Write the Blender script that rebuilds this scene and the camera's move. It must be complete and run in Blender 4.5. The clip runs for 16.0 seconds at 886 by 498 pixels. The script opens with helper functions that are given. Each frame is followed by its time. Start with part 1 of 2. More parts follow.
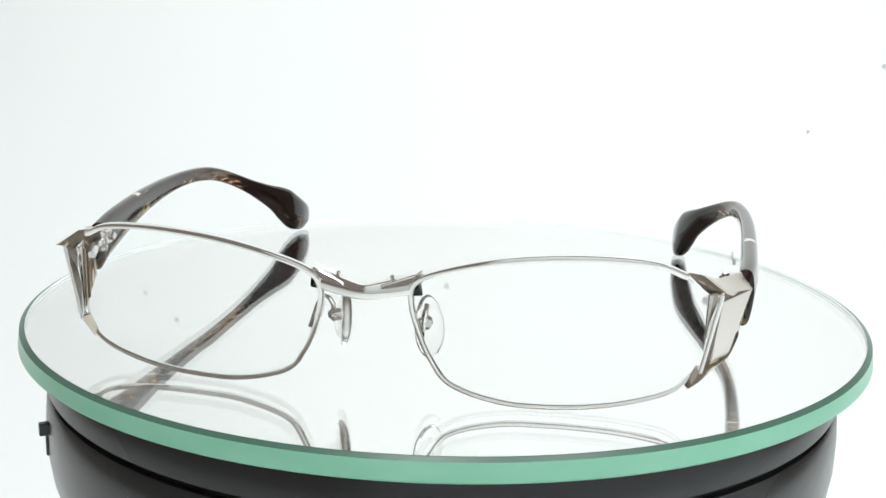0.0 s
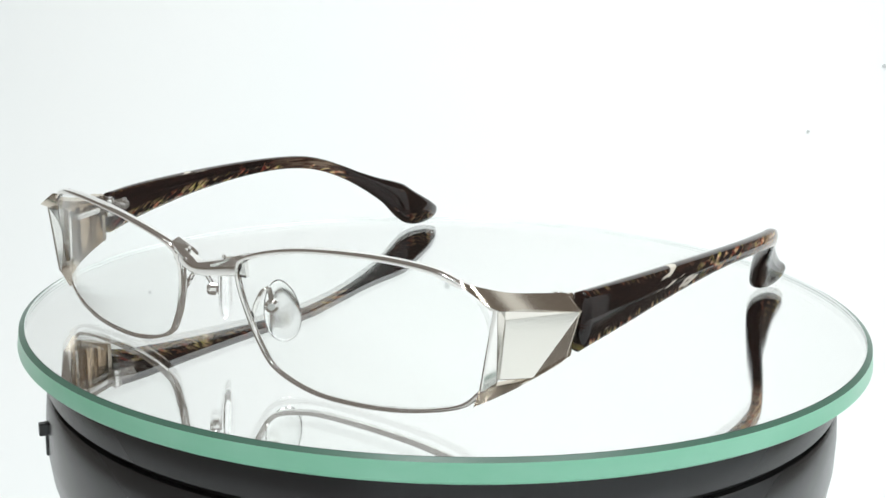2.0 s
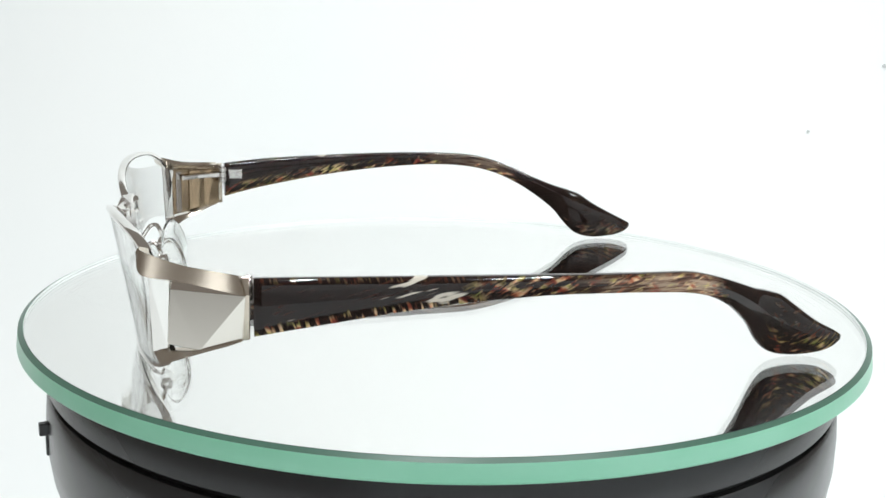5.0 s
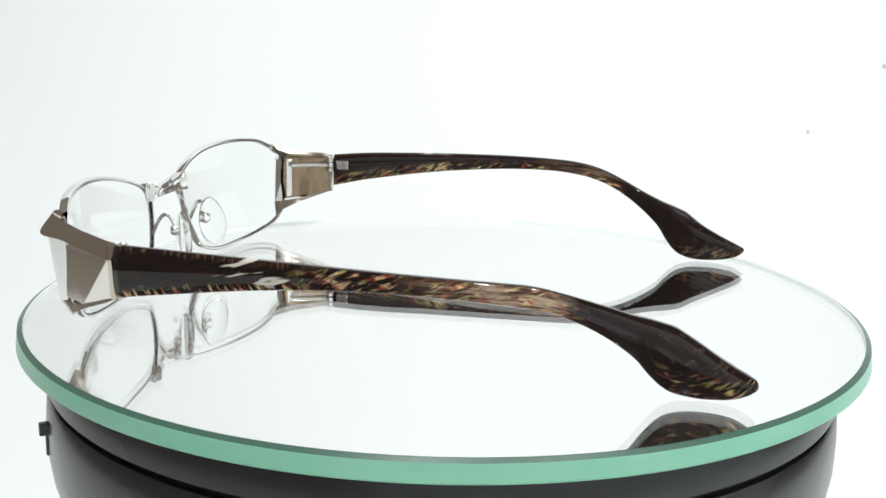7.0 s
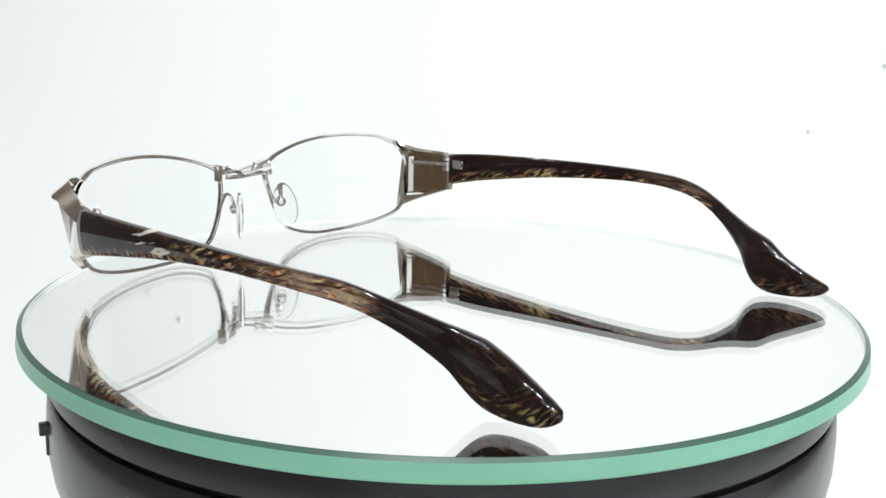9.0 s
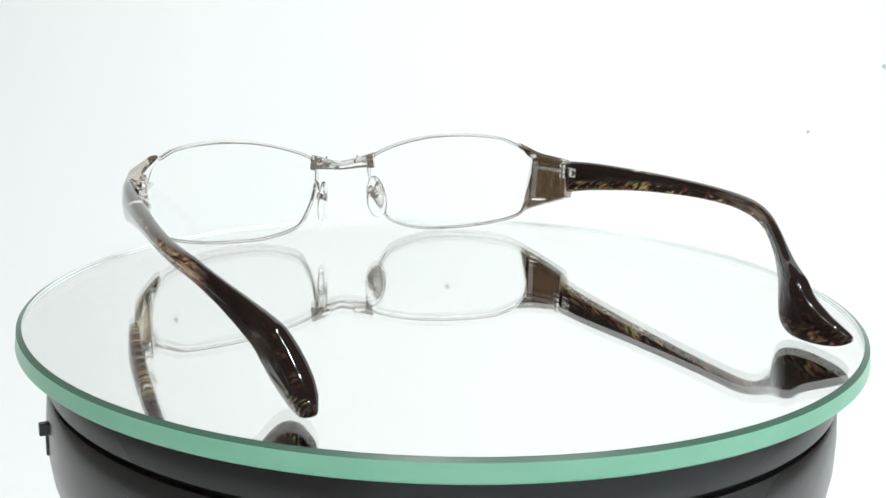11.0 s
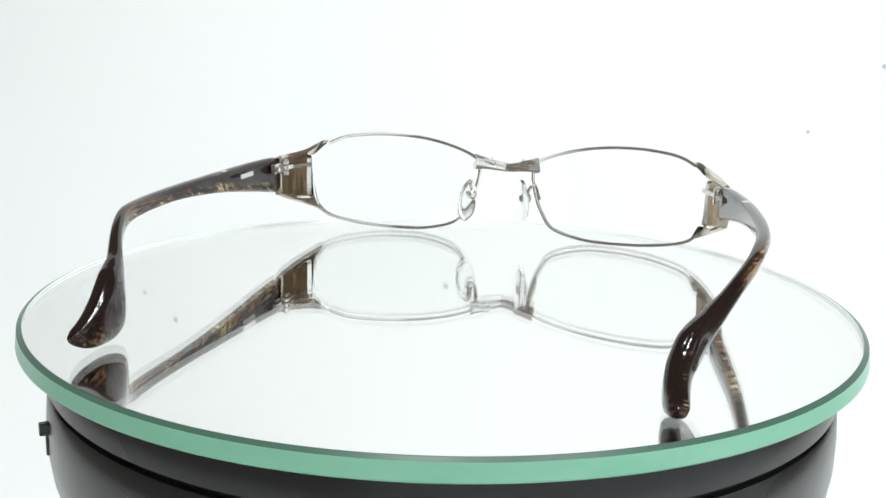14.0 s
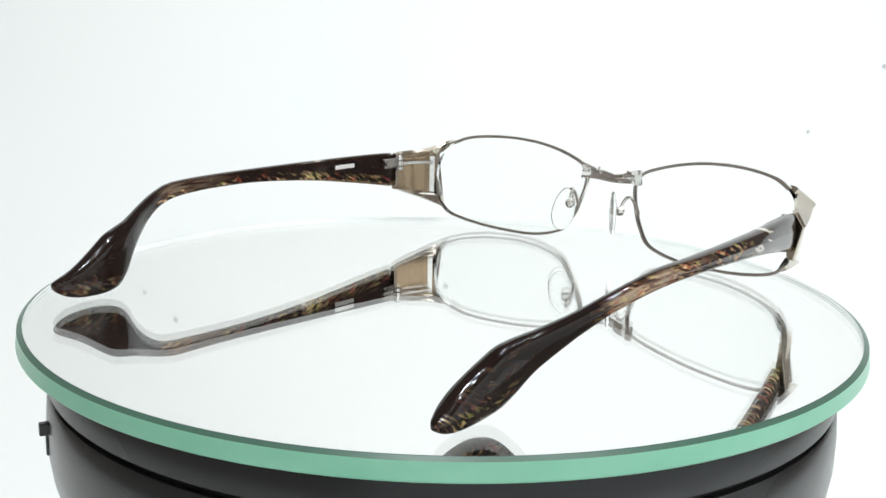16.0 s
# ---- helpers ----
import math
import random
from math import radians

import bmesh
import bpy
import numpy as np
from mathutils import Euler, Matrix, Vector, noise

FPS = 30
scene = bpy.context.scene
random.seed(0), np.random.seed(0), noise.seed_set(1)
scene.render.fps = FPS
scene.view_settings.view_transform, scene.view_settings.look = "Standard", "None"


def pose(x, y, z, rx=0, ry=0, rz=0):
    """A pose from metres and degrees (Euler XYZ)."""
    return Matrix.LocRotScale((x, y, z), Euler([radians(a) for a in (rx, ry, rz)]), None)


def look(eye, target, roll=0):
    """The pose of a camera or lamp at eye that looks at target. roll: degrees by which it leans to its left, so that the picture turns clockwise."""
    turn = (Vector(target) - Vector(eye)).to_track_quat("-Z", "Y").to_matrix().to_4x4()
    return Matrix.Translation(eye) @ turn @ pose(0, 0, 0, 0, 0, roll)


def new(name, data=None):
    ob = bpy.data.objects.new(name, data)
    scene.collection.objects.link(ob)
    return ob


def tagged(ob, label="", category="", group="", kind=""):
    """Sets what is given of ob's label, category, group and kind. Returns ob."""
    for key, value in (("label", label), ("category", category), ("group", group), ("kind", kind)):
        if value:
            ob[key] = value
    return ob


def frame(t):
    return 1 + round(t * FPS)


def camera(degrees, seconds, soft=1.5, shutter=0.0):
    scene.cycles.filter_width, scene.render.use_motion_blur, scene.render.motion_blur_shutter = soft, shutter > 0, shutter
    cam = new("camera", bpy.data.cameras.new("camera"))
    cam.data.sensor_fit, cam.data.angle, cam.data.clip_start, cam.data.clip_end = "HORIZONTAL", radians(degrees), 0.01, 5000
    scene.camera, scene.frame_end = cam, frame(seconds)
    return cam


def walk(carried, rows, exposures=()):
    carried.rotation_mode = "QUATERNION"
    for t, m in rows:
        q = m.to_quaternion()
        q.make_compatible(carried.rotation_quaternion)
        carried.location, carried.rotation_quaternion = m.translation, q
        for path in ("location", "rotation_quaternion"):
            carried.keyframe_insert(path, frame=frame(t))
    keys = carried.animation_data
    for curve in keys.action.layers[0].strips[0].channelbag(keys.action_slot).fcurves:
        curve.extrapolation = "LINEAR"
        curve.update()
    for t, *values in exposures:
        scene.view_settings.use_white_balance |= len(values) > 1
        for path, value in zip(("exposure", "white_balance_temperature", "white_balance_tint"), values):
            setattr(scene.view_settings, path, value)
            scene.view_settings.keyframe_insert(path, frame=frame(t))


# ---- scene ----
SECONDS = 16.0
cam = camera(43.7, SECONDS, soft=1.5)
EYE = Vector((0.0, -0.26899, 0.07394))
AHEAD = Vector((-0.00252, 0.97442, -0.22471))
VIEW = look(EYE, EYE + AHEAD, 1.52)
walk(cam, [(0.0, VIEW), (SECONDS, VIEW)])

MM = 0.001
START, RATE = -11.0, -13.0815      # turn of the table at 0 s and per second, degrees
DISC_R, DISC_T = 0.0997, 0.0045    # round mirror: radius of its flat top, thickness
SILVER_T = 0.0037                  # depth of the silvering, over a backing board

# ---- light -----------------------------------------------------------------
world = bpy.data.worlds.new("room")
world.use_nodes = True
world.node_tree.nodes["Background"].inputs["Color"].default_value = (0.226, 0.205, 0.185, 1)
world.node_tree.nodes["Background"].inputs["Strength"].default_value = 0.9
scene.world = world


def spot_lamp(name, radius, watts, place, target, colour):
    data = bpy.data.lights.new(name, "AREA")
    data.shape, data.size, data.energy, data.color = "DISK", 2 * radius, watts, colour
    ob = new(name, data)
    ob.matrix_world = look(place, target)
    return ob


# two short rows of small round lamps over the table
for lx in (-0.04, 0.30):
    for ly in (-0.30, -0.15, 0.0):
        spot_lamp("table_lamp", 0.016, 1.875, (lx, ly, 0.95), (lx * 0.5 + 0.10, 0.14, 0.0), (0.945, 1.0, 1.01))


# ---- materials ---------------------------------------------------------------
def material(name, colour, rough=0.5, metal=0.0, **more):
    m = bpy.data.materials.new(name)
    m.use_nodes = True
    b = m.node_tree.nodes["Principled BSDF"]
    b.inputs["Base Color"].default_value = (*colour, 1)
    b.inputs["Roughness"].default_value = rough
    b.inputs["Metallic"].default_value = metal
    for key, value in more.items():
        b.inputs[key.replace("_", " ")].default_value = value
    return m


def nodes_of(m):
    return m.node_tree.nodes, m.node_tree.links, m.node_tree.nodes["Principled BSDF"]


def add_bump(m, scale, strength, distance=0.0002, stretch=(1, 1, 1)):
    n, l, b = nodes_of(m)
    tc, mp = n.new("ShaderNodeTexCoord"), n.new("ShaderNodeMapping")
    mp.inputs["Scale"].default_value = stretch
    tex, bump = n.new("ShaderNodeTexNoise"), n.new("ShaderNodeBump")
    tex.inputs["Scale"].default_value = scale
    bump.inputs["Strength"].default_value, bump.inputs["Distance"].default_value = strength, distance
    l.new(tc.outputs["Object"], mp.inputs["Vector"])
    l.new(mp.outputs["Vector"], tex.inputs["Vector"])
    l.new(tex.outputs["Fac"], bump.inputs["Height"])
    l.new(bump.outputs["Normal"], b.inputs["Normal"])
    return tex


def add_mottle(m, scale, low, high, socket="Base Color", stretch=(1, 1, 1)):
    n, l, b = nodes_of(m)
    tc, mp = n.new("ShaderNodeTexCoord"), n.new("ShaderNodeMapping")
    mp.inputs["Scale"].default_value = stretch
    tex, ramp = n.new("ShaderNodeTexNoise"), n.new("ShaderNodeValToRGB")
    tex.inputs["Scale"].default_value, tex.inputs["Detail"].default_value = scale, 4
    ramp.color_ramp.elements[0].position, ramp.color_ramp.elements[1].position = 0.35, 0.65
    ramp.color_ramp.elements[0].color, ramp.color_ramp.elements[1].color = low, high
    l.new(tc.outputs["Object"], mp.inputs["Vector"])
    l.new(mp.outputs["Vector"], tex.inputs["Vector"])
    l.new(tex.outputs["Fac"], ramp.inputs["Fac"])
    l.new(ramp.outputs["Color"], b.inputs[socket])


M_PAPER = material("white_paper", (0.84, 0.86, 0.86), 0.85)
add_mottle(M_PAPER, 3.0, (0.835, 0.86, 0.862, 1), (0.86, 0.872, 0.87, 1))
M_TABLE = material("pale_table", (0.55, 0.50, 0.44), 0.5)
add_mottle(M_TABLE, 8.0, (0.5, 0.45, 0.39, 1), (0.6, 0.55, 0.48, 1), stretch=(1, 6, 1))
M_CARD = material("white_card", (0.82, 0.83, 0.83), 0.9)
add_mottle(M_CARD, 5.0, (0.80, 0.815, 0.815, 1), (0.84, 0.85, 0.85, 1))
M_SILVER = material("polished_silver", (0.86, 0.845, 0.82), 0.1, 1.0)
add_bump(M_SILVER, 900, 0.05, 0.00002)
M_CHAMPAGNE = material("brushed_champagne_metal", (0.60, 0.535, 0.455), 0.18, 1.0)
add_bump(M_CHAMPAGNE, 1500, 0.12, 0.00002, (6, 0.6, 6))
M_POLISHED = material("polished_champagne_metal", (0.80, 0.765, 0.71), 0.07, 1.0)
add_bump(M_POLISHED, 700, 0.06, 0.00003, (1, 1, 4))
# bronze of the inner sides, base colour darkened for the dim surroundings they mirror
M_BRONZE_DIM = material("dimmed_bronze_metal", (0.38, 0.28, 0.185), 0.12, 1.0)
add_bump(M_BRONZE_DIM, 1200, 0.12, 0.00002, (1, 1, 6))
M_STEEL = material("hinge_steel", (0.72, 0.70, 0.68), 0.14, 1.0)
M_LENS = material("clear_lens", (0.99, 1.0, 0.995), 0.0, IOR=1.22, Transmission_Weight=1.0)
M_PAD = material("clear_silicone", (0.99, 0.995, 0.99), 0.13, IOR=1.28, Transmission_Weight=1.0)
M_GLASS_TOP = material("mirror_glass", (0.995, 1.0, 0.995), 0.0, IOR=1.52, Transmission_Weight=1.0)
M_SILVERING = material("silvering", (0.99, 0.99, 0.985), 0.0, 1.0)
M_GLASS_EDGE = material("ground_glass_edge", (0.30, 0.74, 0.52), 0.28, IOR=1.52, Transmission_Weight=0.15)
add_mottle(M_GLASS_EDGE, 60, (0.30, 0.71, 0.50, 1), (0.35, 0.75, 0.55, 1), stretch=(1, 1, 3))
# same glass: bevel and arris darkened, far wall paled, refracted light put into colour
M_GLASS_BEVEL = material("darkened_glass_bevel", (0.055, 0.125, 0.09), 0.3, IOR=1.52)
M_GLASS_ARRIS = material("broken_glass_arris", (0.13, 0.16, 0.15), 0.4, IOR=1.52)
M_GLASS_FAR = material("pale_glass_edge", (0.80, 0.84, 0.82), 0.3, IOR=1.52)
M_BLACK = material("black_plastic", (0.026, 0.026, 0.028), 0.24)
add_bump(M_BLACK, 2500, 0.05, 0.00003)
M_GAP = material("dark_gap", (0.006, 0.006, 0.006), 0.7)
M_PRINT = material("pale_print", (0.75, 0.74, 0.72), 0.5)
M_SPECK = material("grey_speck", (0.50, 0.52, 0.52), 0.9)


def acetate():
    """Dark brown marbled acetate with coloured flakes and clear windows, highly polished."""
    m = material("marbled_acetate", (0.02, 0.01, 0.008), 0.07, IOR=1.5, Specular_IOR_Level=0.38, Coat_Weight=0.05, Coat_Roughness=0.03)
    n, l, b = nodes_of(m)

    def attribute(name):
        a = n.new("ShaderNodeAttribute")
        a.attribute_name = name
        return a
    arm = attribute("arm_place")       # mm along the arm, mm over its lower edge, mm under its upper edge
    inner = attribute("inner_face").outputs["Fac"]
    outer = attribute("outer_face").outputs["Fac"]
    axes = n.new("ShaderNodeSeparateXYZ")
    l.new(arm.outputs["Vector"], axes.inputs[0])
    along, low, high = axes.outputs

    def put(value, socket):
        if isinstance(value, (int, float)):
            socket.default_value = value
        else:
            l.new(value, socket)

    def calc(kind, a, c, d=0.0):
        x = n.new("ShaderNodeMath")
        x.operation = kind
        for value, socket in zip((a, c, d), x.inputs):
            put(value, socket)
        return x.outputs[0]

    def between(src, a, c, lo=0.0, hi=1.0):
        x = n.new("ShaderNodeMapRange")
        l.new(src, x.inputs[0])
        for k, value in enumerate((a, c, lo, hi)):
            x.inputs[k + 1].default_value = value
        return x.outputs[0]

    def streaks(first, second, seed, detail=1.0, distort=0.0):
        """Noise over the arm; first and second weigh (along, up) for the two axes."""
        c = n.new("ShaderNodeCombineXYZ")
        for k, (p, q) in enumerate((first, second)):
            l.new(calc("MULTIPLY_ADD", along, p, calc("MULTIPLY", low, q)), c.inputs[k])
        l.new(calc("MULTIPLY_ADD", inner, 7.3, seed), c.inputs[2])
        tex = n.new("ShaderNodeTexNoise")
        tex.inputs["Scale"].default_value = 1.0
        tex.inputs["Detail"].default_value, tex.inputs["Distortion"].default_value = detail, distort
        l.new(c.outputs[0], tex.inputs["Vector"])
        return tex.outputs["Fac"]

    def ramp(src, stops):
        r = n.new("ShaderNodeValToRGB")
        e = r.color_ramp.elements
        while len(e) < len(stops):
            e.new(0.5)
        for k, (at, c) in enumerate(stops):
            e[k].position, e[k].color = at, (*c, 1)
        l.new(src, r.inputs["Fac"])
        return r.outputs["Color"]

    def mix(fac, a, c):
        x = n.new("ShaderNodeMix")
        x.data_type = "RGBA"
        l.new(fac, x.inputs[0])
        l.new(a, x.inputs[6])
        l.new(c, x.inputs[7])
        return x.outputs[2]

    face = calc("MAXIMUM", inner, outer)      # the pattern lies in the broad faces, the edges stay dark
    # deep brown body with reddish fibres, paler in the thin bend
    fibres = streaks((0.18, 0.22), (-0.3, 1.6), 1.0, 4.0, 0.3)
    dark = ramp(fibres, [(0.36, (0.006, 0.003, 0.0025)), (0.56, (0.012, 0.005, 0.004)), (0.76, (0.04, 0.014, 0.009))])
    thin = ramp(streaks((0.13, 0.05), (-0.1, 1.5), 2.0, 3.0, 0.2), [(0.34, (0.035, 0.015, 0.009)), (0.46, (0.17, 0.085, 0.055)),
                                                                     (0.58, (0.46, 0.33, 0.23))])
    bend = calc("MULTIPLY", calc("MULTIPLY", between(along, 6, 28), between(high, 0.1, 0.8, 0.2, 1.0)), calc("MULTIPLY", between(along, 40, 35), calc("MULTIPLY_ADD", face, 0.75, 0.25)))
    body = mix(calc("MULTIPLY", bend, calc("MULTIPLY_ADD", inner, -0.6, 0.9)), dark, thin)
    ink = n.new("ShaderNodeRGB")
    ink.outputs[0].default_value = (0.010, 0.005, 0.004, 1)
    body = mix(calc("MULTIPLY", between(along, 36, 48), calc("MULTIPLY_ADD", outer, -0.45, 1.0)), body, ink.outputs[0])
    tints = ramp(streaks((0.34, 0.2), (0.05, 0.4), 3.0), [(0.32, (0.24, 0.035, 0.03)), (0.42, (0.46, 0.15, 0.07)),
                                                        (0.51, (0.72, 0.50, 0.30)), (0.60, (0.60, 0.46, 0.17)), (0.72, (0.36, 0.38, 0.09))])
    # short slanting ticks along the edges near the hinge
    ticks = between(streaks((1.3, 0.42), (0.05, 0.2), 4.0), 0.49, 0.60, 0.0, 0.75)
    reach = streaks((0.42, 0.0), (0.0, 0.0), 5.0)
    low_band = between(calc("SUBTRACT", low, calc("MULTIPLY", reach, 3.0)), -0.7, 0.6, 1.0, 0.0)
    high_band = between(calc("SUBTRACT", high, calc("MULTIPLY", reach, 1.4)), -0.3, 0.4, 0.12, 0.0)
    # longer slanting flakes in the middle and on the inner face
    flakes = between(streaks((0.22, 0.28), (-0.52, 1.2), 6.0, 3.0, 0.5), 0.50, 0.65)
    gather = between(streaks((0.16, 0.1), (0.0, 0.3), 7.0), 0.36, 0.54)
    edge = calc("MAXIMUM", low_band, high_band)
    front = between(along, -8, -16)
    middle = calc("MULTIPLY", between(along, -15, -6), between(along, 42, 34))
    tip = calc("MULTIPLY", between(along, 50, 60), between(low, 6.0, 1.5, 0.15, 1.0))
    drop = calc("SUBTRACT", 1.0, inner)
    outer_ticks = calc("MULTIPLY", calc("MULTIPLY", ticks, edge), calc("MULTIPLY", front, drop))
    inner_flakes = calc("MULTIPLY", calc("MULTIPLY", calc("MULTIPLY", flakes, 0.7), between(low, 3.4, 2.0)), calc("MULTIPLY", front, inner))
    inner_high = calc("MULTIPLY", inner, between(calc("SUBTRACT", high, calc("MULTIPLY", reach, 4.0)), 0.6, -0.4))
    mid_flakes = calc("MULTIPLY", calc("MULTIPLY", flakes, calc("MULTIPLY", gather, between(high, 0.1, 0.7, 0.3, 1.0))), calc("MULTIPLY", calc("MULTIPLY", middle, calc("MULTIPLY_ADD", face, 0.8, 0.2)), calc("SUBTRACT", 1.0, inner_high)))
    tip_flakes = calc("MULTIPLY", calc("MULTIPLY", flakes, tip), calc("MULTIPLY", gather, calc("MULTIPLY_ADD", inner, 0.22, calc("MULTIPLY", outer, 0.65))))
    colour = mix(calc("MAXIMUM", calc("MAXIMUM", outer_ticks, inner_flakes), calc("MAXIMUM", mid_flakes, tip_flakes)), body, tints)
    # a few clear streaks
    pale = n.new("ShaderNodeRGB")
    pale.outputs[0].default_value = (0.58, 0.53, 0.46, 1)
    near = calc("MULTIPLY", between(along, -33, -24), between(along, -8, -17))
    clear = between(calc("MULTIPLY_ADD", near, 0.22, streaks((0.10, 0.06), (-0.12, 0.80), 8.0, 1.5, 0.5)), 0.765, 0.815)
    colour = mix(calc("MULTIPLY", clear, drop), colour, pale.outputs[0])
    l.new(colour, b.inputs["Base Color"])
    return m


M_ACETATE = acetate()


# ---- mesh helpers --------------------------------------------------------------
def part(name, bm, mats, parent=None, label="", smooth=False):
    me = bpy.data.meshes.new(name)
    bmesh.ops.recalc_face_normals(bm, faces=bm.faces)
    if smooth:
        for f in bm.faces:
            f.smooth = True
        for e in bm.edges:
            if len(e.link_faces) == 2 and e.calc_face_angle(0) > 0.75:
                e.smooth = False
    bm.to_mesh(me)
    bm.free()
    for m in (mats if isinstance(mats, (list, tuple)) else [mats]):
        me.materials.append(m)
    ob = new(name, me)
    if parent:
        ob.parent = parent
    if label:
        ob["label"] = label
    return ob


def spline(keys, steps=8, closed=False):
    """Points along a smooth curve through the keys."""
    k = [Vector(p) for p in keys]
    g = [k[-1], *k, k[0], k[1]] if closed else [2 * k[0] - k[1], *k, 2 * k[-1] - k[-2]]
    out = []
    for i in range(1, len(g) - 2):
        a, b, c, d = g[i - 1:i + 3]
        for j in range(steps):
            s = j / steps
            out.append(0.5 * (2 * b + (c - a) * s + (2 * a - 5 * b + 4 * c - d) * s * s + (3 * b - a - 3 * c + d) * s ** 3))
    if not closed:
        out.append(k[-1].copy())
    return out


def loft(bm, rings, closed_ring=True, caps=True):
    """Faces between rings of equal length; returns the vertices."""
    vs = [[bm.verts.new(p) for p in r] for r in rings]
    m = len(rings[0])
    for a, b in zip(vs, vs[1:]):
        for j in range(m if closed_ring else m - 1):
            bm.faces.new((a[j], a[(j + 1) % m], b[(j + 1) % m], b[j]))
    if caps:
        bm.faces.new(vs[0])
        bm.faces.new(vs[-1][::-1])
    return vs


def swept(points, half_n, half_d, depth_axis, corners=10, power=3.2):
    """A bar along the points (mm), rounded section, half_d along depth_axis and half_n across it. half_n may vary."""
    bm = bmesh.new()
    rings = []
    d0 = Vector(depth_axis)
    for i, p in enumerate(points):
        t = (points[min(i + 1, len(points) - 1)] - points[max(i - 1, 0)]).normalized()
        d = (d0 - t * d0.dot(t)).normalized()
        nn = t.cross(d)
        hn = half_n(i / (len(points) - 1)) if callable(half_n) else half_n
        hd = half_d(i / (len(points) - 1)) if callable(half_d) else half_d
        ring = []
        for k in range(corners):
            a = 2 * math.pi * (k + 0.5) / corners
            c, s = math.cos(a), math.sin(a)
            ring.append((p + nn * hn * math.copysign(abs(c) ** (2 / power), c) + d * hd * math.copysign(abs(s) ** (2 / power), s)) * MM)
        rings.append(ring)
    loft(bm, rings)
    return bm


def hull(points, bevel=0.25):
    """A solid with flat facets round the points (mm), its edges slightly broken."""
    bm = bmesh.new()
    for p in points:
        bm.verts.new(Vector(p) * MM)
    bmesh.ops.convex_hull(bm, input=bm.verts)
    for v in [v for v in bm.verts if not v.link_faces]:
        bm.verts.remove(v)
    bmesh.ops.dissolve_limit(bm, angle_limit=radians(2), verts=bm.verts, edges=bm.edges)
    if bevel:
        bmesh.ops.bevel(bm, geom=list(bm.edges), offset=bevel * MM, segments=2, profile=0.5, affect="EDGES", clamp_overlap=True)
    return bm


def rod(a, b, r, n=14, bevel=0.15):
    """A cylinder from a to b, radius r (mm), with softened ends."""
    a, b = Vector(a), Vector(b)
    w = (b - a).normalized()
    x = w.orthogonal().normalized()
    y = w.cross(x)
    bm = bmesh.new()
    L = (b - a).length
    rings = []
    for s, k in ((0, r - bevel), (bevel, r), (L - bevel, r), (L, r - bevel)):
        rings.append([(a + w * s + (x * math.cos(2 * math.pi * j / n) + y * math.sin(2 * math.pi * j / n)) * k) * MM for j in range(n)])
    loft(bm, rings)
    return bm


def lathe(profile, n=160):
    """A turned solid from (radius, z) in metres; returns bmesh with a face material index by profile step."""
    bm = bmesh.new()
    rings = []
    for r, z in profile:
        rings.append([bm.verts.new((r * math.cos(2 * math.pi * k / n), r * math.sin(2 * math.pi * k / n), z)) for k in range(n)])
    for i, (a, b) in enumerate(zip(rings, rings[1:])):
        for k in range(n):
            f = bm.faces.new((a[k], a[(k + 1) % n], b[(k + 1) % n], b[k]))
            f.material_index = i + 1
    bm.faces.new(rings[0]).material_index = 0
    bm.faces.new(rings[-1][::-1]).material_index = len(profile)
    return bm


# ---- photo table ----------------------------------------------------------------
def sheet(name, rows, mat, thick=0.002, label=""):
    """A curved sheet lofted from rows of points, with a thickness."""
    bm = bmesh.new()
    vs = [[bm.verts.new(p) for p in r] for r in rows]
    for a, b in zip(vs, vs[1:]):
        for j in range(len(a) - 1):
            f = bm.faces.new((a[j], a[j + 1], b[j + 1], b[j]))
            f.smooth = True
    me = bpy.data.meshes.new(name)
    bm.to_mesh(me)
    bm.free()
    me.materials.append(mat)
    ob = new(name, me)
    s = ob.modifiers.new("thickness", "SOLIDIFY")
    s.thickness, s.offset = thick, 0
    return tagged(ob, label, kind="structure")


TENT_X, TENT_BACK, TENT_FRONT, TENT_TOP, TABLE_Z = 0.55, 0.50, -0.50, 0.52, -0.110


def photo_table():
    curve = [(TENT_FRONT - 0.1, TABLE_Z), (-0.2, TABLE_Z), (0.10, TABLE_Z)]
    for k in range(1, 17):
        a = math.pi / 2 * k / 16
        curve.append((0.10 + 0.39 * math.sin(a), TABLE_Z + 0.39 * (1 - math.cos(a))))
    curve.append((0.49, TENT_TOP - 0.01))
    xs = [-0.54 + 1.08 * k / 24 for k in range(25)]
    sheet("backdrop", [[(x, y, z) for x in xs] for y, z in curve], M_PAPER, 0.001, "seamless white paper sweep behind the turntable")
    # unseen card, added so that metal facing right-front reflects white
    bend = [p.to_tuple() for p in spline([(0.50, -0.03, 0), (0.46, -0.28, 0), (0.30, -0.44, 0), (0.08, -0.48, 0), (-0.16, -0.475, 0)], 6)]
    sheet("reflector_card", [[(x, y, h) for x, y, z in bend] for h in (TABLE_Z + 0.0005, 0.05, 0.26)], M_CARD, 0.003, "bent white reflector card out of view before the table")
    z0 = TABLE_Z - 0.014
    sheet("floor", [[(-0.9, -0.9, z0), (0.9, -0.9, z0)], [(-0.9, 0.9, z0), (0.9, 0.9, z0)]], M_TABLE, 0.022, "plain pale table top under the paper")


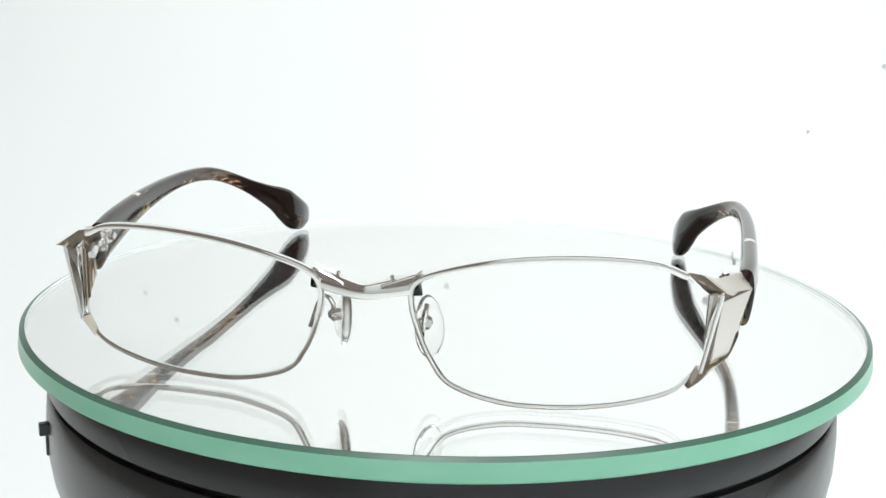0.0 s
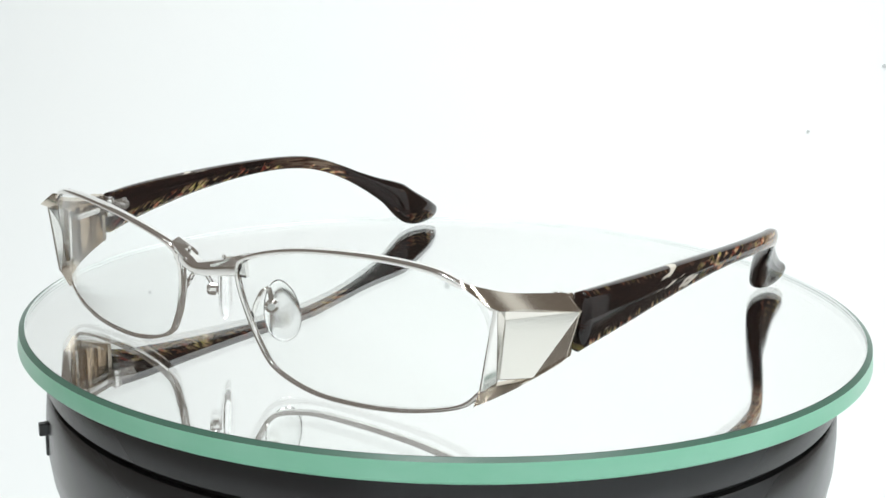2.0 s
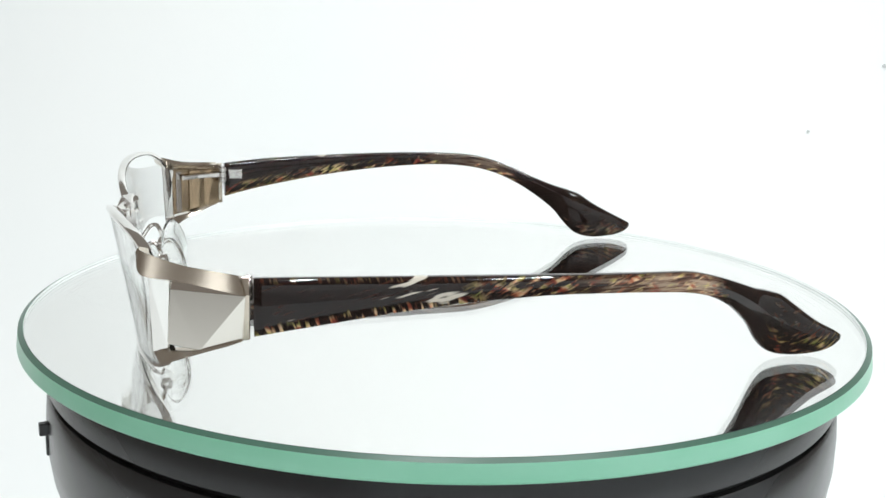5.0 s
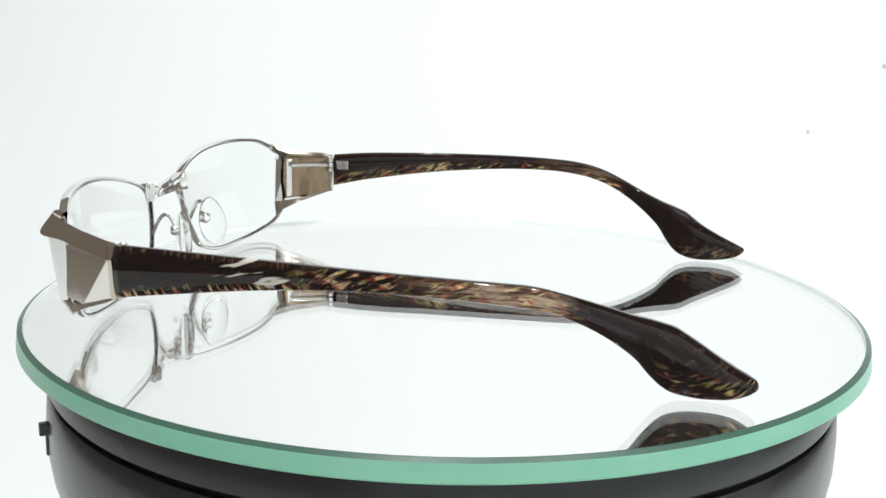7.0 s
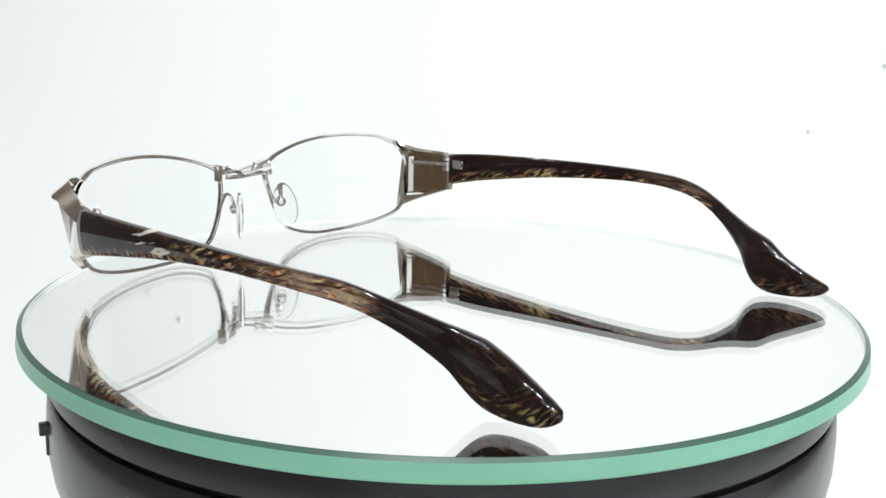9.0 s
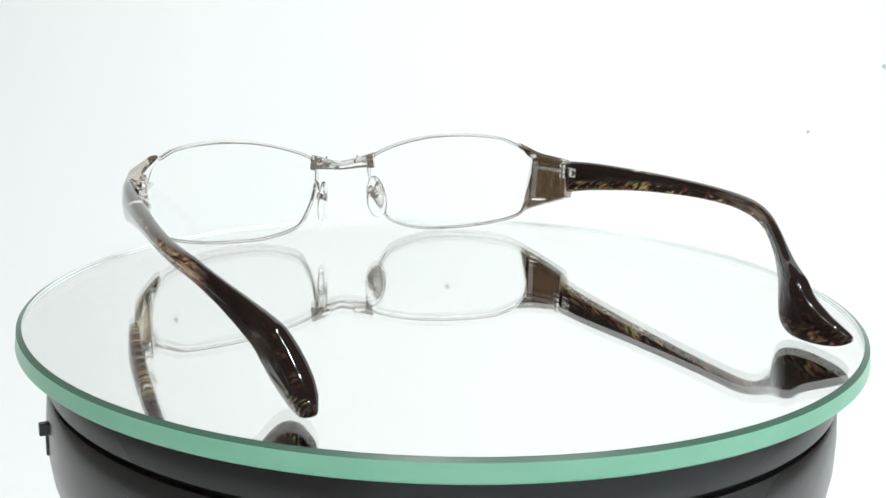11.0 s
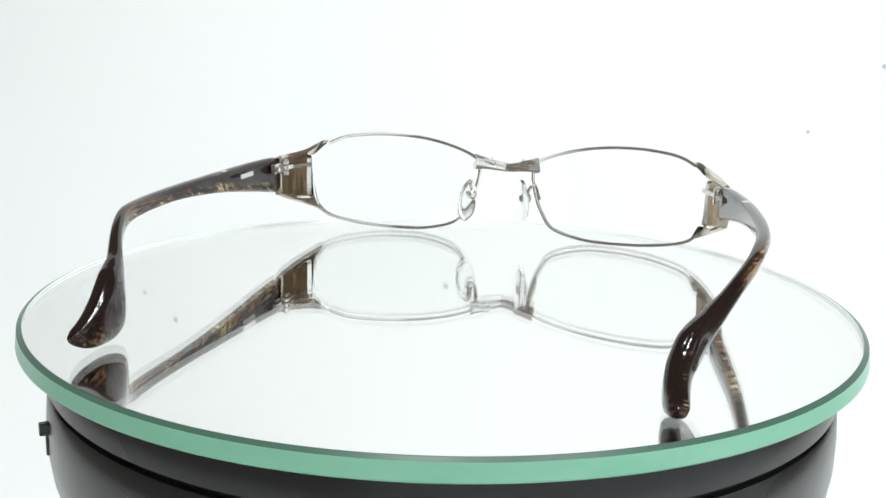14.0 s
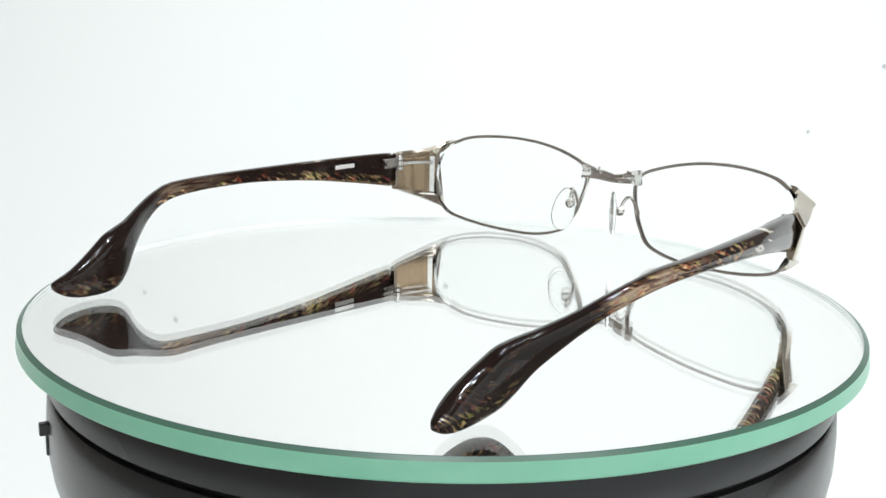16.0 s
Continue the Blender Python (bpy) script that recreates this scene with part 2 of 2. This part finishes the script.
# ---- turntable -----------------------------------------------------------------
def turntable():
    root = tagged(new("turntable"), "glossy black round motorised turntable under the mirror", "turntable")
    root.location = (0, 0, TABLE_Z + 0.002)
    up = -(TABLE_Z + 0.002)

    def z(h):
        return h + up
    part("platter_ring", lathe([(0.088, z(-0.0046)), (0.0942, z(-0.0046)), (0.0951, z(-0.0058)), (0.0954, z(-0.0136)), (0.094, z(-0.0139)), (0.088, z(-0.0139))]), [M_BLACK] * 7, root, "glossy black rotating rim", True)
    part("gap", lathe([(0.0934, z(-0.0138)), (0.0934, z(-0.0157))]), [M_GAP] * 3, root)
    part("body", lathe([(0.0925, z(-0.0155)), (0.0949, z(-0.0155)), (0.0954, z(-0.0162)), (0.0959, z(-0.022)), (0.0959, z(-0.029)), (0.0951, z(-0.035)), (0.0932, z(-0.041)), (0.0905, z(-0.048)), (0.088, z(-0.056)), (0.0865, z(-0.092)), (0.0858, 0.0015), (0.0845, 0.0)]), [M_BLACK] * 14, root, "glossy black tapered drum", True)
    # small rocker switch on the side of the drum
    knob = hull([(x, y, zz) for x in (95.0, 97.7) for y in (-1.1, 1.1) for zz in (-23.9, -21.1)], 0.3)
    sw = part("switch", knob, M_BLACK, root, "small black switch")
    plate = hull([(x, y, zz) for x in (94.0, 96.4) for y in (-0.8, 0.8) for zz in (-28.8, -20.9)], 0.3)
    sp = part("switch_plate", plate, M_BLACK, root)
    for ob in (sw, sp):
        ob.matrix_basis = pose(0, 0, up, 0, 0, 204)


def mirror_disc():
    root = tagged(new("mirror_disc"), "thick round glass mirror with green ground edge on the turntable", "mirror")
    r, n = DISC_R, 256
    bm = lathe([(r, 0.0), (r + 0.00002, -0.0004), (r + 0.00003, -SILVER_T + 0.0004), (r + 0.00005, -SILVER_T)], n)
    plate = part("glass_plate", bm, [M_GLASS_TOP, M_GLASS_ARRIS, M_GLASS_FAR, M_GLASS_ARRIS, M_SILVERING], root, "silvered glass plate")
    plate.visible_shadow = False
    part("backing", lathe([(r, -SILVER_T - 0.0001), (r, -DISC_T)], n), [M_BLACK] * 3, root, "dark backing under the silvering")
    # ground and bevelled edge, a closed ring round the plate
    ring = [(r + 0.0001, -0.00005), (r + 0.0012, -0.0006), (r + 0.0016, -0.0039), (r + 0.0010, -DISC_T), (r + 0.0001, -DISC_T)]
    bm = bmesh.new()
    loops = [[bm.verts.new((a * math.cos(2 * math.pi * k / n), a * math.sin(2 * math.pi * k / n), z)) for k in range(n)] for a, z in ring]
    for i in range(len(loops)):
        a, b = loops[i], loops[(i + 1) % len(loops)]
        for k in range(n):
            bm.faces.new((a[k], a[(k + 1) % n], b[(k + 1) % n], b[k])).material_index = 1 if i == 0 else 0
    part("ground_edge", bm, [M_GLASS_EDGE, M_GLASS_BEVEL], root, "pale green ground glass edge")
    return root


# ---- spectacles ------------------------------------------------------------------
OUTLINE = [(61.3, 11.5), (61.8, 18.0), (60.6, 23.0), (57.6, 26.6), (52.1, 28.9), (42.6, 29.9), (32.0, 29.6), (22.8, 28.2), (14.2, 25.7), (10.3, 23.4), (9.2, 19.6),
           (10.5, 13.6), (12.8, 8.2), (16.5, 3.7), (25.5, 1.1), (35.1, 0.75), (44.6, 1.4), (52.5, 2.9), (57.0, 4.6), (59.8, 7.4)]


def face_v(u, z):
    """How far forward the curved front lies at (u, z), mm."""
    s, q = (u - 35) / 30, (z - 15) / 10
    return -74.9 + 4.49 * s + 5.03 * s * s - 1.67 * q + 0.36 * s * q


def on_face(u, z, back=0.0):
    return Vector((u, face_v(u, z) + back, z))


def drawn(q, side):
    """The second half of the front sits a little nearer the middle at the nose."""
    return Vector((q.x, q.y, q.z)) if side > 0 else Vector((-q.x + 0.3 + 1.1 * max(0.0, (60 - q.x) / 50), q.y, q.z))


def lens(side, root):
    ring2 = spline([(u, 0, z) for u, z in OUTLINE], 6, True)
    bm = bmesh.new()
    sheets = []
    for back in (-0.5, 0.9):
        rows = []
        for k in range(1, 8):
            g = k / 7 * 0.992
            row = []
            for p in ring2:
                u, z = 37 + (p.x - 37) * g, 15.5 + (p.z - 15.5) * g
                q = on_face(u, z, back)
                row.append(bm.verts.new(drawn(q, side) * MM))
            rows.append(row)
        q = on_face(37, 15.5, back)
        mid = bm.verts.new(drawn(q, side) * MM)
        m = len(ring2)
        for j in range(m):
            bm.faces.new((mid, rows[0][j], rows[0][(j + 1) % m]))
            for a, b in zip(rows, rows[1:]):
                bm.faces.new((a[j], b[j], b[(j + 1) % m], a[(j + 1) % m]))
        sheets.append(rows[-1])
    a, b = sheets
    for j in range(len(a)):
        bm.faces.new((a[j], a[(j + 1) % len(a)], b[(j + 1) % len(a)], b[j]))
    ob = part("lens", bm, M_LENS, root, "clear demo lens", True)
    ob.visible_shadow = False
    return ob


def rim(side, root):
    keys = OUTLINE[3:20]
    pts = [on_face(p.x, p.z) for p in spline([(u, 0, z) for u, z in keys], 7)]
    pts = [drawn(q, side) for q in pts]
    part("rim", swept(pts, lambda s: 0.61 - 0.14 * s, lambda s: 1.0 - 0.25 * s, (0, 1, 0)), M_SILVER, root, "thin polished silver wire rim", True)


def band(sections, steps=7):
    """A solid flange lofted through four-cornered sections (mm)."""
    lines = [spline([sec[k] for sec in sections], steps) for k in range(4)]
    bm = bmesh.new()
    loft(bm, [[l[i] * MM for l in lines] for i in range(len(lines[0]))])
    return bm


SHIFT = {1: 0.0, -1: 1.3}     # the two ends are not quite alike


def placed(points, side):
    return [Vector((side * p[0] + SHIFT[side], p[1], p[2])) for p in points]


def endpiece(side, root):
    def crisp(bm, name, mat, parent, label=""):
        sharp = [e for e in bm.edges if len(e.link_faces) == 2 and e.calc_face_angle(0) > 0.5]
        bmesh.ops.bevel(bm, geom=sharp, offset=0.16 * MM, segments=2, profile=0.5, affect="EDGES", clamp_overlap=True)
        return part(name, bm, mat, parent, label, True)
    body = [(63.7, -66.2, 20.9), (63.4, -66.9, 10.4), (66.4, -61.2, 9.9), (70.4, -53.1, 20.9), (68.4, -53.6, 12.1),
            (62.9, -66.0, 23.2), (67.2, -56.8, 22.9), (61.9, -66.2, 23.0), (61.5, -67.0, 9.8), (67.0, -53.2, 22.4), (66.6, -53.3, 12.4)]
    ep = part("endpiece", hull(placed(body, side), 0.1), [M_POLISHED, M_BRONZE_DIM], root, "faceted champagne metal end piece with a recessed polished side")
    # inward facets get the bronze with dark reflection in its colour
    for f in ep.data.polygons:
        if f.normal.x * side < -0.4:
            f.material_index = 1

    def flange(name, rows):
        secs = []
        for upper, lower, lo_in, up_in in rows:
            secs.append(placed([upper, lower, lo_in, up_in], side))
        crisp(band(secs), name, M_CHAMPAGNE, ep)
    flange("top_flange", [((58.0, -71.6, 27.6), (59.0, -72.2, 26.8), (58.4, -70.2, 26.4), (57.8, -70.0, 27.2)),
                          ((60.4, -70.8, 27.1), (65.0, -71.2, 24.0), (62.4, -68.8, 22.9), (60.4, -69.0, 26.0)),
                          ((63.0, -64.4, 25.2), (67.0, -65.4, 23.3), (64.6, -64.4, 22.3), (62.4, -64.2, 24.3)),
                          ((65.6, -58.8, 24.5), (69.0, -59.2, 22.1), (66.6, -58.4, 21.9), (64.8, -58.6, 23.8)),
                          ((68.0, -54.2, 24.1), (70.5, -53.3, 20.9), (68.0, -53.0, 21.0), (66.6, -53.6, 23.6))])
    flange("bottom_flange", [((61.2, -69.6, 8.9), (59.2, -68.4, 4.9), (58.6, -67.0, 5.6), (60.4, -67.2, 9.2)),
                             ((63.8, -66.6, 9.2), (61.8, -66.4, 6.4), (60.9, -65.4, 7.0), (62.2, -65.4, 9.4)),
                             ((66.4, -62.0, 9.8), (65.0, -62.0, 8.6), (63.6, -61.6, 9.0), (64.4, -61.6, 10.0)),
                             ((68.2, -56.0, 11.6), (67.6, -56.0, 10.9), (66.0, -56.0, 11.2), (66.4, -56.0, 12.0)),
                             ((68.6, -53.6, 12.4), (68.3, -53.6, 11.9), (66.6, -53.6, 12.1), (66.7, -53.6, 12.6))])
    for name, v0, v1, deep, mat in (("inner_rib", -61.8, -58.6, 0.75, M_BRONZE_DIM), ("inner_lip", -65.4, -64.0, 0.6, M_SILVER), ("inner_cheek", -57.6, -54.2, 0.5, M_BRONZE_DIM)):
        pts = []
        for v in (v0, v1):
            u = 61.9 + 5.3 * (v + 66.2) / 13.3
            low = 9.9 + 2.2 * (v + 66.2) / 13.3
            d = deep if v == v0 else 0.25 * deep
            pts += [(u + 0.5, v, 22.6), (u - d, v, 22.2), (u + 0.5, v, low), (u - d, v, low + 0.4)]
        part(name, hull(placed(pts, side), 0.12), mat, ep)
    rear = [(70.4, -53.2, 20.9), (68.2, -53.9, 23.9), (68.5, -53.8, 12.1), (66.7, -53.4, 23.5), (66.6, -53.4, 13.2), (67.0, -53.4, 12.2)]
    part("end_plate", hull(placed(rear + [(u, -52.3, z) for u, v, z in rear], side), 0.2), M_CHAMPAGNE, ep)
    # polished chamfer between the lens and the recessed side
    post = [(64.5, -69.9, 23.8), (63.7, -70.0, 23.8), (61.5, -69.6, 8.4), (60.9, -69.4, 8.4), (63.8, -66.3, 22.6), (62.9, -66.0, 22.6), (62.9, -66.8, 9.3), (62.0, -66.6, 9.3)]
    part("front_post", hull(placed(post, side), 0.15), M_SILVER, ep)


def hinge(side, root):
    def m(p):
        return (side * p[0] + SHIFT[side], p[1], p[2])
    h = part("hinge", swept(placed([Vector((61.4, -63.5, 20.6)), Vector((63.0, -59.5, 20.8)), Vector((64.6, -56.0, 20.8)), Vector((65.3, -52.6, 20.8))], side), 0.75, 0.7, (0, 0, 1), 10, 4), M_STEEL, root, "small steel barrel hinge")
    for z0, z1 in ((18.7, 19.9), (20.1, 21.6), (21.8, 23.0)):
        part("barrel", rod(m((65.3, -52.3, z0)), m((65.3, -52.3, z1)), 1.25), M_STEEL, h, "", True)
    part("screw", rod(m((65.3, -52.3, 23.0)), m((65.3, -52.3, 23.5)), 0.8), M_STEEL, h, "", True)
    part("leaf", hull(placed([(x, y, z) for x in (65.8, 67.6) for y in (-52.0, -46.5) for z in (19.4, 22.4)], side), 0.3), M_STEEL, h)
    part("rivet", rod(m((64.9, -47.3, 20.9)), m((67.0, -47.3, 20.9)), 0.9), M_STEEL, h, "", True)


TEMPLE = {  # v, top, bottom, u, half thickness (mm)
    1: [(-51.6, 23.9, 13, 69.2, 1.75),
        (-40, 24, 15, 70.6, 1.85),
        (-20, 23.9, 17.9, 71.9, 1.85),
        (0, 23.7, 19.6, 72.8, 1.7),
        (15, 23.5, 19.7, 72.9, 1.6),
        (25, 23.3, 19.3, 72.3, 1.5),
        (32, 22.9, 18.6, 71.1, 1.4),
        (38, 21.4, 16.9, 69.1, 1.4),
        (44, 19.3, 13.7, 66.3, 1.55),
        (50, 17, 8.9, 63.0, 1.95),
        (53.2, 16.1, 5.0, 61.5, 2.3),
        (55.5, 15.4, 2.6, 60.6, 2.55),
        (58, 14.5, 1.2, 59.9, 2.7),
        (62, 11.9, 0.55, 59.3, 2.65),
        (66.4, 8.9, 0.65, 59.0, 2.5),
        (69.4, 7.15, 1.15, 59.1, 2.2),
        (71.3, 6.2, 1.9, 59.3, 1.85),
        (72.5, 5.6, 2.6, 59.4, 1.45),
        (73.2, 5.15, 3.2, 59.5, 1.0),
        (73.5, 4.8, 3.7, 59.5, 0.6),
        (73.6, 4.45, 4.1, 59.5, 0.25)],
    -1: [(-51.6, 24, 14.2, 66, 1.75),
         (-40, 24.9, 16.6, 68.4, 1.85),
         (-20, 25.4, 19.5, 72, 1.85),
         (0, 25.6, 21.3, 74.2, 1.7),
         (15, 25.4, 21.7, 74.7, 1.6),
         (25, 24.8, 21, 73.8, 1.5),
         (32, 23.3, 19.5, 72.4, 1.4),
         (38, 21.1, 17.1, 70.2, 1.4),
         (44, 18.5, 13.6, 67.5, 1.55),
         (50, 16.3, 8.9, 64.4, 1.95),
         (53.2, 15.4, 4.9, 62.6, 2.3),
         (55.5, 14.7, 2.5, 61.5, 2.55),
         (58, 13.7, 1.2, 60.7, 2.7),
         (62, 11.0, 0.55, 60.0, 2.65),
         (67, 8.3, 0.75, 60.1, 2.5),
         (70.4, 6.6, 1.3, 60.6, 2.2),
         (72.4, 5.6, 1.9, 61.0, 1.85),
         (73.6, 5.0, 2.5, 61.2, 1.45),
         (74.3, 4.6, 3.0, 61.3, 1.0),
         (74.6, 4.3, 3.4, 61.35, 0.6),
         (74.7, 4.0, 3.65, 61.4, 0.25)]}
# section: two flat outer facets that meet in a ridge, rounded edges, a nearly flat inner face (outward, up)
SECTION = [(1.0, 0.10), (0.90, 0.48), (0.76, 0.74), (0.55, 0.91), (0.22, 0.99), (-0.25, 1.0), (-0.62, 0.95), (-0.86, 0.80), (-0.97, 0.55), (-1.0, 0.2),
           (-1.0, -0.2), (-0.97, -0.55), (-0.86, -0.80), (-0.62, -0.95), (-0.25, -1.0), (0.22, -0.99), (0.52, -0.90), (0.72, -0.72), (0.88, -0.40)]


def temple(side, root):
    rows = spline([(v, t, b) for v, t, b, u, w in TEMPLE[side]], 6)
    more = spline([(u, w, 0) for v, t, b, u, w in TEMPLE[side]], 6)
    bm = bmesh.new()
    rings = []
    for i, (a, c) in enumerate(zip(rows, more)):
        j, k = max(i - 1, 0), min(i + 1, len(rows) - 1)
        tang = Vector((more[k].x - more[j].x, rows[k].x - rows[j].x)).normalized()
        out = Vector((tang.y, -tang.x))
        mid, half = (a.y + a.z) / 2, (a.y - a.z) / 2
        lean = 0.8 * math.exp(-((a.x - 57) / 6) ** 2)      # the paddle's lower edge turns in
        rings.append([Vector((side * (c.x + out.x * c.y * n + lean * h), a.x + out.y * c.y * n, mid + half * h)) * MM for n, h in SECTION])
    loft(bm, rings)
    ob = part("temple", bm, M_ACETATE, root, "dark brown marbled acetate temple arm with coloured flakes", True)
    me = ob.data
    # only the ridge along the outer face is crisp
    m = len(SECTION)
    for e in me.edges:
        a, b = e.vertices
        e.use_edge_sharp = a % m == 0 and b % m == 0
    # place on the arm, for the grain of the acetate
    me.attributes.new("arm_place", "FLOAT_VECTOR", "POINT")
    me.attributes.new("inner_face", "FLOAT", "POINT")
    me.attributes.new("outer_face", "FLOAT", "POINT")
    place, inside, outside = me.attributes["arm_place"], me.attributes["inner_face"], me.attributes["outer_face"]
    for k in range(len(me.vertices)):
        i, (n, h) = k // m, SECTION[k % m]
        half = (rows[i].y - rows[i].z) / 2
        place.data[k].vector = (rows[i].x, (h + 1) * half, (1 - h) * half)
        inside.data[k].value = 1.0 if n < -0.8 else 0.0
        outside.data[k].value = 1.0 if n > 0.5 else 0.0
    return ob


def nose_pad(side, root):
    c = Vector((8.9, -66.0, 12.2 if side > 0 else 13.2))
    n = Vector((-0.80, 0.60, 0.0)).normalized()
    up = Vector((-0.02, -0.18, 1.0))
    up = (up - n * up.dot(n)).normalized()
    w = up.cross(n)
    bm = bmesh.new()
    rings = []
    for i in range(13):
        f = -math.cos(math.pi * (0.04 + 0.92 * i / 12))
        r = math.sqrt(max(1 - f * f, 0.0))
        ring = []
        for k in range(28):
            a = 2 * math.pi * k / 28
            taper = 1.0 - 0.14 * math.sin(a)
            q = c + n * f * 1.05 + (w * math.cos(a) * 3.6 * taper + up * math.sin(a) * 6.5) * r ** 0.6
            ring.append(Vector((side * q.x + (1.7 if side > 0 else 2.4), q.y, q.z)) * MM)
        rings.append(ring)
    loft(bm, rings)
    pad = part("nose_pad", bm, M_PAD, root, "clear silicone nose pad", True)
    pad.visible_shadow = False
    wire = [(10.7, -74.2, 12.6), (10.4, -73.0, 15.2), (10.2, -71.4, 17.4), (9.8, -69.9, 17.6), (9.2, -69.0, 16.0), (8.9, -68.5, 14.2)]
    part("pad_arm", swept([Vector((side * q.x + 0.3 + 1.2 * (q.y + 74.2) / 5.8, q.y, q.z)) for q in spline(wire, 6)], 0.5, 0.5, (1, 0, 0.1), 8, 2), M_SILVER, root, "bent silver wire arm", True)
    a, b = Vector((9.7, -69.4, 13.8)), Vector((8.0, -67.5, 13.7))
    part("pad_box", rod((side * a.x + 1.5, a.y, a.z), (side * b.x + 1.5, b.y, b.z), 1.4, 16, 0.65), M_SILVER, root, "", True)


def nudged(points, side):
    """The bridge and pads sit a little to one side of the middle."""
    return [Vector((side * p[0] + 0.7, p[1], p[2])) for p in points]


def bridge(root):
    keys = [(-9.8, -74.9, 22.9), (-7.0, -76.5, 22.5), (-3.2, -77.8, 21.8), (0, -78.3, 21.4), (3.2, -77.8, 21.8), (7.0, -76.5, 22.5), (9.8, -74.9, 22.9)]
    br = part("bridge", swept(nudged(spline(keys, 6), 1), lambda s: 1.4 + 0.8 * abs(2 * s - 1) ** 1.5, 1.2, (0, 1, 0), 12, 5), M_SILVER, root, "silver saddle bridge", True)
    for s in (-1, 1):
        tab = [(9.6, -78.0, 25.1), (10.4, -75.0, 25.6), (9.4, -77.2, 23.2), (10.0, -74.8, 23.6), (3.4, -79.2, 22.9), (3.8, -75.4, 23.7), (3.2, -78.8, 21.6), (3.9, -75.4, 22.3)]
        part("tab", hull(nudged(tab, s), 0.3), M_SILVER, br, "flat silver tab")
        part("pin", rod((s * 5.0 + 0.7, -76.8, 23.9), (s * 5.0 + 0.7, -76.8, 24.55), 0.35, 10, 0.08), M_STEEL, br)


def maker_bars(root):
    """Small pale bars on the inner face of one temple arm."""
    x = 67.6
    for k in range(8):
        v = -34.4 + 1.0 * k
        bm = hull([(x + 0.1 + dx, v + dv, 21.0 + dz) for dx in (0, 0.5) for dv in (0, 0.6) for dz in (0, 1.2)], 0.0)
        part("print_bar", bm, M_PRINT, root)


def eyeglasses():
    root = tagged(new("eyeglasses"), "silver-rimmed eyeglasses with dark marbled temples, open on the mirror", "eyeglasses")
    for s in (-1, 1):
        rim(s, root)
        lens(s, root)
        endpiece(s, root)
        hinge(s, root)
        temple(s, root)
        nose_pad(s, root)
    bridge(root)
    maker_bars(root)
    return root


SPECKS = [(0.2078, 0.3713, 0.002, 1), (0.2603, 0.4046, 0.0388, 1.3), (0.0004, 0.4527, 0.117, 1.9), (-0.1868, 0.4656, 0.1487, 1.7), (-0.2053, 0.4574, 0.1277, 1.3)]


def specks():
    """Small marks on the paper sweep."""
    back = bpy.data.objects["backdrop"]
    for x, y, z, r in SPECKS:
        a = math.atan2(y - 0.10, 0.28 - z)
        along = Vector((0, math.cos(a), math.sin(a)))
        bm = bmesh.new()
        ring = []
        for k in range(12):
            w = 2 * math.pi * k / 12
            rr = r * MM * (1 + 0.18 * math.sin(3 * w + x * 40) + 0.12 * math.sin(2 * w))
            ring.append(bm.verts.new(Vector((x, y, z)) + Vector((1, 0, 0)) * rr * math.cos(w) + along * rr * math.sin(w)))
        bm.faces.new(ring)
        part("speck", bm, M_SPECK, back, "small grey speck on the paper")


photo_table()
specks()
turntable()
disc = mirror_disc()
glasses = eyeglasses()


def motions():
    rows_g, rows_d = [], []
    for k in range(33):
        t = k * 0.5
        a = START + RATE * t
        rows_g.append((t, pose(0, 0, 0, 0, 0, a) @ pose(-0.0005, 0, 0)))
        c, s = math.cos(radians(RATE * t)), math.sin(radians(RATE * t))
        rows_d.append((t, pose(0.0001 + 0.00035 * c, 0.00035 * s, 0, 0, -0.12, 0) @ pose(0, 0, 0, 0, 0, RATE * t)))
    walk(glasses, rows_g)
    walk(disc, rows_d)


motions()
